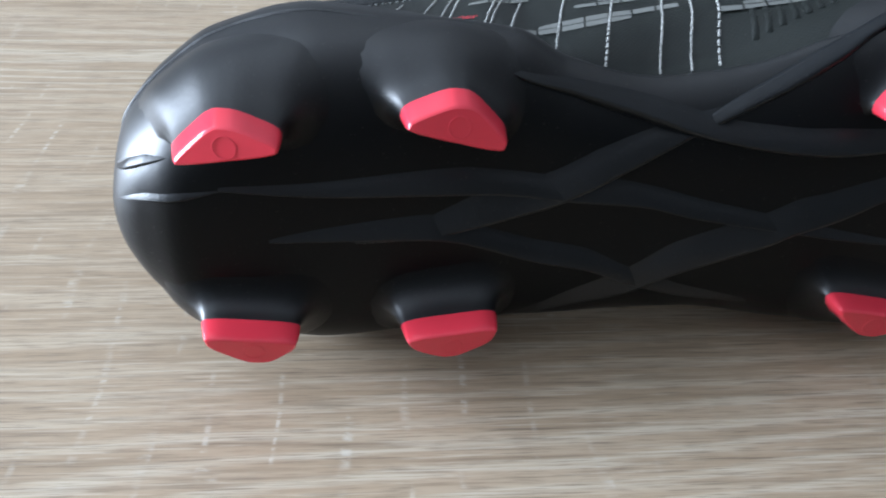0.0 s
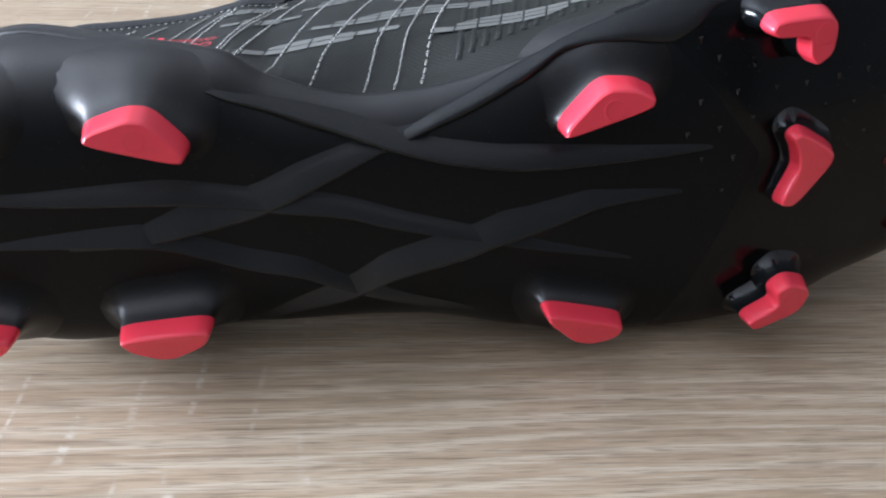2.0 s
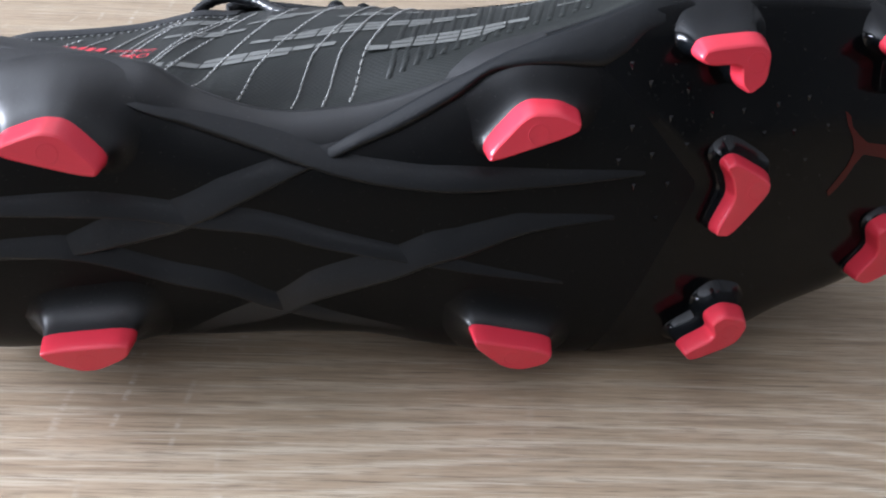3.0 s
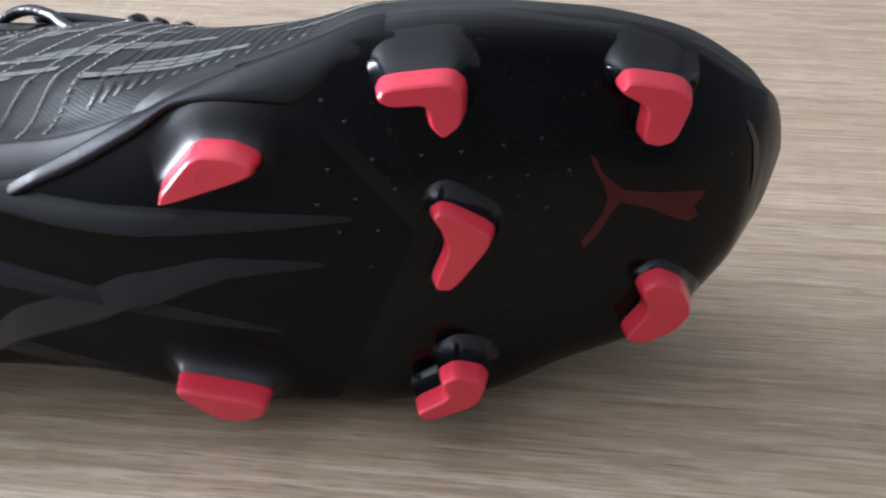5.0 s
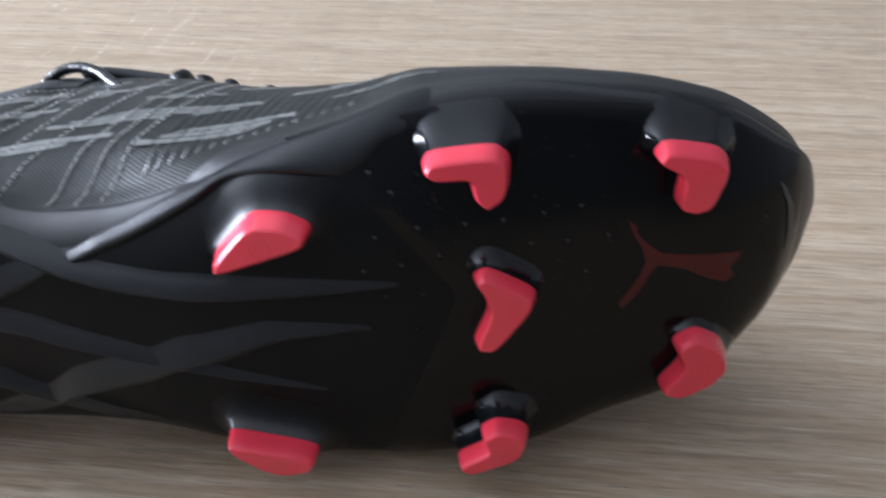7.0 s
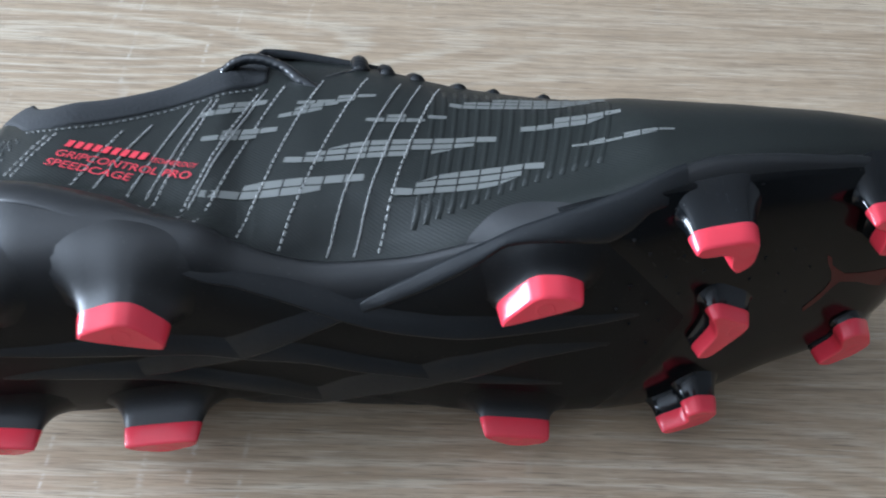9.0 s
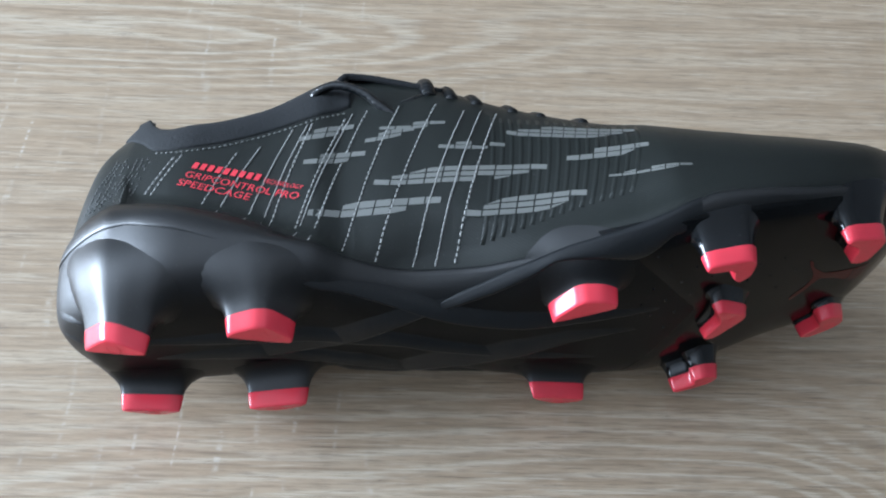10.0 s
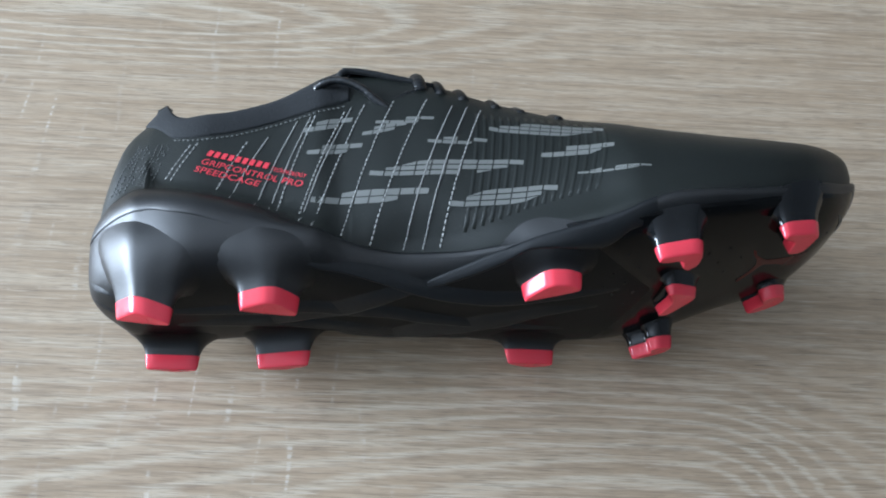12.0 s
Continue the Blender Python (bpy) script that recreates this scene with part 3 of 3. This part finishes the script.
PATCHES = (
    (74.6, 69.3, 95.4, 71.4, 5.2), (100.3, 65, 119, 66.5, 4.0), (106, 70.5, 132, 68.4, 3.4), (76.6, 57.1, 100.3, 56.7, 4.6), (128, 57.6, 154, 54, 3.6), (103.3, 45.1, 168, 39.6, 6.4),
    (78.6, 33.6, 128, 30.2, 5.6), (135.9, 26.8, 179, 25.1, 6.6), (154.7, 63.9, 204, 54.1, 6.2), (174.4, 45.4, 204, 43.7, 4.8), (187.3, 33.1, 216, 30.6, 2.0),
)


def build_patch(x0, y0, x1, y1, high):
    pitch = 6.0 if x0 < 150 else 4.4
    n = max(4, int((x1 - x0) / pitch))
    rows = max(2, round(high / 2.4))
    verts, faces = [], []
    rnd = random.Random(int(x0))
    for i in range(n):
        for r in range(rows):
            lo, hi = r / rows + 0.035, (r + 1) / rows - 0.035
            quad = []
            for u, w in ((0.04, lo), (0.95, lo), (0.95, hi), (0.04, hi)):
                s = (i + u) / n
                skew = s - (w - 0.5) * 0.3
                h = high * max(0.0, min(1.0, 4.6 * (skew + 0.03), 4.6 * (1.03 - skew)))
                yy = y0 + (y1 - y0) * s + (w - 0.5) * h * 1.2
                quad.append((x0 + (x1 - x0) * s + (yy - y0) * 0.25, yy, h))
            if min(q[2] for q in quad) < 0.12 * high or rnd.random() < 0.03:
                continue
            k = len(verts)
            verts += [side_point(x, y, 0.22) * U for x, y, _ in quad]
            faces.append((k, k + 1, k + 2, k + 3))
    return link("weave_patch", verts, faces, PATCH, boot, "grey woven patch showing through")


for patch in PATCHES:
    build_patch(*patch)


def build_weave_rib(x):
    top = float(spline((150, 185, 215), (72, 66, 52), x))
    low = float(spline((130, 150, 180, 215), (11, 14, 21, 26), x - 4))
    pts = [(x - 9 * (1 - s) ** 1.5, low + (top - low) * s) for s in np.linspace(0, 1, 14)]
    v, f = strip(pts, 1.7, 0.2)
    return link("weave_rib", [p * U for p in v], f, KNIT, boot)


for wx in np.arange(150, 206, 3.5):
    build_weave_rib(float(wx))


def text_mesh(name, body, size, mat, origin, ahead, up, label):
    """Lettering laid on the inner side: origin, reading direction and up in (x, y)."""
    cu = bpy.data.curves.new(name, "FONT")
    cu.body, cu.size, cu.resolution_u, cu.offset = body, 1.0, 3, 0.0
    tmp = new(name, cu)
    me = bpy.data.meshes.new_from_object(tmp.evaluated_get(bpy.context.evaluated_depsgraph_get()))
    bpy.data.objects.remove(tmp)
    wide = max(v.co.x for v in me.vertices)
    for v in me.vertices:
        a, b = v.co.x / wide, v.co.y * size
        v.co = Vector(side_point(origin[0] + ahead[0] * a + up[0] * b, origin[1] + ahead[1] * a + up[1] * b, 0.62)) * U
    me.materials.clear()
    me.materials.append(mat)
    ob = new(name, me)
    ob.parent = boot
    return tagged(ob, label)


UP = (0.5, 1.0)
text_mesh("lettering", "GRIPCONTROL PRO", 3.8, PRINT, (31.1, 53.3), (43.5, -14.7), UP, "red printed words")
text_mesh("lettering", "SPEEDCAGE", 3.8, PRINT, (28.6, 49.6), (27.6, -9.2), UP, "red printed word")
text_mesh("lettering", "TECHNOLOGY", 2.5, PRINT, (61.0, 48.4), (15.2, -5.6), UP, "small red printed word")


def build_print_block():
    """A red word drawn as plain bars."""
    verts, faces = [], []
    for i in range(9):
        for dx0, dx1, h0, h1 in ((0.12, 0.78, 0.0, 1.0),):
            k = len(verts)
            for u, h in ((dx0, h0), (dx1, h0), (dx1, h1), (dx0, h1)):
                s, b = (i + u) / 9, h * 2.8
                verts.append(side_point(33.2 + 27.0 * s + 0.5 * b, 57.4 - 8.4 * s + b, 0.62) * U)
            faces.append((k, k + 1, k + 2, k + 3))
    return link("lettering", verts, faces, PRINT, boot, "red printed word as plain bars", smooth=False)


build_print_block()


# ---- collar, tongue, laces ----
def build_collar():
    verts, xs, nv = [], np.r_[np.linspace(1, 9, 12), np.linspace(10, 95, 60)], 9
    for x in xs:
        yc = float(spline([c[0] for c in COLLAR], [c[1] for c in COLLAR], x)) if x > 8.2 else float(spline(SX, [s[5] for s in STATIONS], x)) - 0.6
        low = float(spline((1, 10.4, 17.3, 29.2, 41, 52.9, 65.7, 78.6, 90.4, 96), (84, 76.7, 70, 67.8, 68.8, 71.4, 75, 78.3, 81.5, 84), x))
        drop = yc - low
        for s in np.linspace(0, 1, nv):
            verts.append(side_point(x, yc + 0.7 - drop * s, 0.8 * math.sin(math.pi * min(1, 0.12 + s * 0.9)) + 0.1) * U)
    ob = link("collar", verts, grid_faces(len(xs), nv, True), LINING, boot, "navy black knitted ankle collar")
    s = ob.modifiers.new("thickness", "SOLIDIFY")
    s.thickness, s.offset = 0.0008, -1
    return ob


def build_tongue():
    verts, us, vs = [], np.linspace(0, 1, 30), np.linspace(-1, 1, 15)
    for u in us:
        x = 88 + 46 * u
        top = float(spline((88, 91, 97, 113, 134), (105, 109, 108.5, 105, 99), x))
        for v in vs:
            z = 54 + 17 * v
            verts.append(np.array([x + 2.0 * v * v * (1 - u), top - 7.0 * abs(v) ** 2.4, z]) * U)
    ob = link("tongue", verts, grid_faces(len(us), len(vs)), LINING, boot, "black padded knit tongue")
    s = ob.modifiers.new("thickness", "SOLIDIFY")
    s.thickness, s.offset = 0.0022, 0
    return ob


def tube(name, pts, radius, mat, label):
    """A round cord through places of the boot, with a slight twist."""
    pts = np.array(pts, float)
    s = np.arange(len(pts), dtype=float)
    t = np.linspace(0, len(pts) - 1, 10 * (len(pts) - 1) + 1)
    c = np.stack([spline(s, pts[:, k], t) for k in range(3)], 1)
    d = np.gradient(c, axis=0)
    d /= np.linalg.norm(d, axis=1, keepdims=True) + 1e-9
    ref = np.array([0.3, 0.5, 0.8])
    k, verts = 10, []
    for i in range(len(c)):
        n = np.cross(d[i], ref)
        n /= np.linalg.norm(n)
        b = np.cross(d[i], n)
        for j in range(k):
            w = 2 * np.pi * j / k
            r = radius * (1 + 0.08 * math.sin(i * 1.7 + 2 * w))
            verts.append((c[i] + r * (math.cos(w) * n + math.sin(w) * b)) * U)
    faces = [(i * k + j, i * k + (j + 1) % k, (i + 1) * k + (j + 1) % k, (i + 1) * k + j) for i in range(len(c) - 1) for j in range(k)]
    faces += [tuple(range(k))[::-1], tuple((len(c) - 1) * k + j for j in range(k))]
    return link(name, verts, faces, mat, boot, label)


build_collar()
build_tongue()
for lx, ly, r in ((124, 0.4, 2.9), (133, -0.8, 2.7), (143, -1.3, 2.7), (157, -1.3, 2.4), (168, -1.5, 2.2), (184, -1.2, 2.3)):
    arc = [on_skin(lx + 5 * k, a, o) for k, a, o in ((0.5, 2.55, -0.8), (0.4, 2.66, ly + 0.2), (0.2, 2.85, ly + 0.4), (0, np.pi - 0.05, ly + 0.4), (-0.3, -2.7, ly), (-0.5, -2.4, -0.8))]
    tube("lace", arc, r, LACE, "black round lace crossing the tongue")
LOOP = ((112, 78, 75.5), (106, 83, 76), (101, 88, 76.5), (94, 92, 76.5), (87, 94, 75), (82, 93.5, 72.5), (79.5, 92, 70), (80, 94, 66))
tube("lace_loop", LOOP, 1.8, LACE, "black lace loop standing off the tongue")
tube("lace_end", ((114, 83, 74), (120, 86, 73.5), (128, 90, 71), (133, 93, 66)), 2.1, LACE, "black lace end")
tube("pull_loop", ((25, 78, 42), (27, 86, 45), (30, 88.5, 46), (35, 88, 46), (40, 84, 43)), 1.3, LINING, "navy black heel loop")

# ---- heel cup rim ----
def build_heel_rim():
    """The wide band round the top of the heel cup, with a step along its lower edge."""
    verts, xs = [], np.r_[np.linspace(HEEL + 0.6, -6, 14), np.linspace(-4, 66, 40)]
    prof = ((-0.05, 0.0), (0.0, 0.35), (0.15, 0.6), (0.5, 0.9), (0.9, 1.2), (0.97, 1.0), (1.0, 0.0))
    for x in xs:
        top = float(spline([f[0] for f in FOXING], [f[1] for f in FOXING], x))
        low = float(spline((-16, -5.4, 4.5, 14.3, 24.2, 35, 58, 66), (20, 24.2, 26.2, 25.8, 23, 20, 14, 14), x))
        fade = min(1.0, (66 - x) / 30) ** 0.8 * min(1.0, (x - HEEL) / 4)
        for s, o in prof:
            verts.append(side_point(x, top + (low - top) * s, 0.9 + o * fade) * U)
    return link("heel_rim", verts, grid_faces(len(xs), len(prof), True), PLATE, boot, "smooth black rim round the heel cup")


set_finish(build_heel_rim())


def build_wing():
    """The flat band that climbs from the waist to the forefoot's edge."""
    verts, xs = [], np.linspace(121, 214, 64)
    prof = ((-0.05, 0.4), (-0.01, 2.4), (0.03, 3.0), (0.10, 3.3), (0.25, 3.3), (0.5, 2.8), (0.8, 2.1), (0.97, 1.7), (1.03, 0.3))
    for x in xs:
        low = angle_of_z(x, float(spline((121, 127, 142, 156, 168, 182, 192, 198, 205, 226), (66, 68.6, 74.5, 81.5, 88, 90.5, 91, 93.5, 98.5, 101), x)))
        high = angle_at(x, float(spline([f[0] for f in FOXING], [f[1] for f in FOXING], x)))
        low = min(low, high - 0.03)
        high = low + (high - low) * min(1.0, 0.12 + 0.88 * (x - 121) / 50)
        fade = max(0.0, min(1.0, (x - 121) / 12, (214 - x) / 34)) ** 0.8
        for s, o in prof:
            verts.append(on_skin(x, low + (high - low) * s, 1.2 if o < 0.5 else 1.72 + (o - 1.2) * fade) * U)
    return link("wing", verts, grid_faces(len(xs), len(prof)), RIB, boot, "satin black band rising to the forefoot edge")


build_wing()
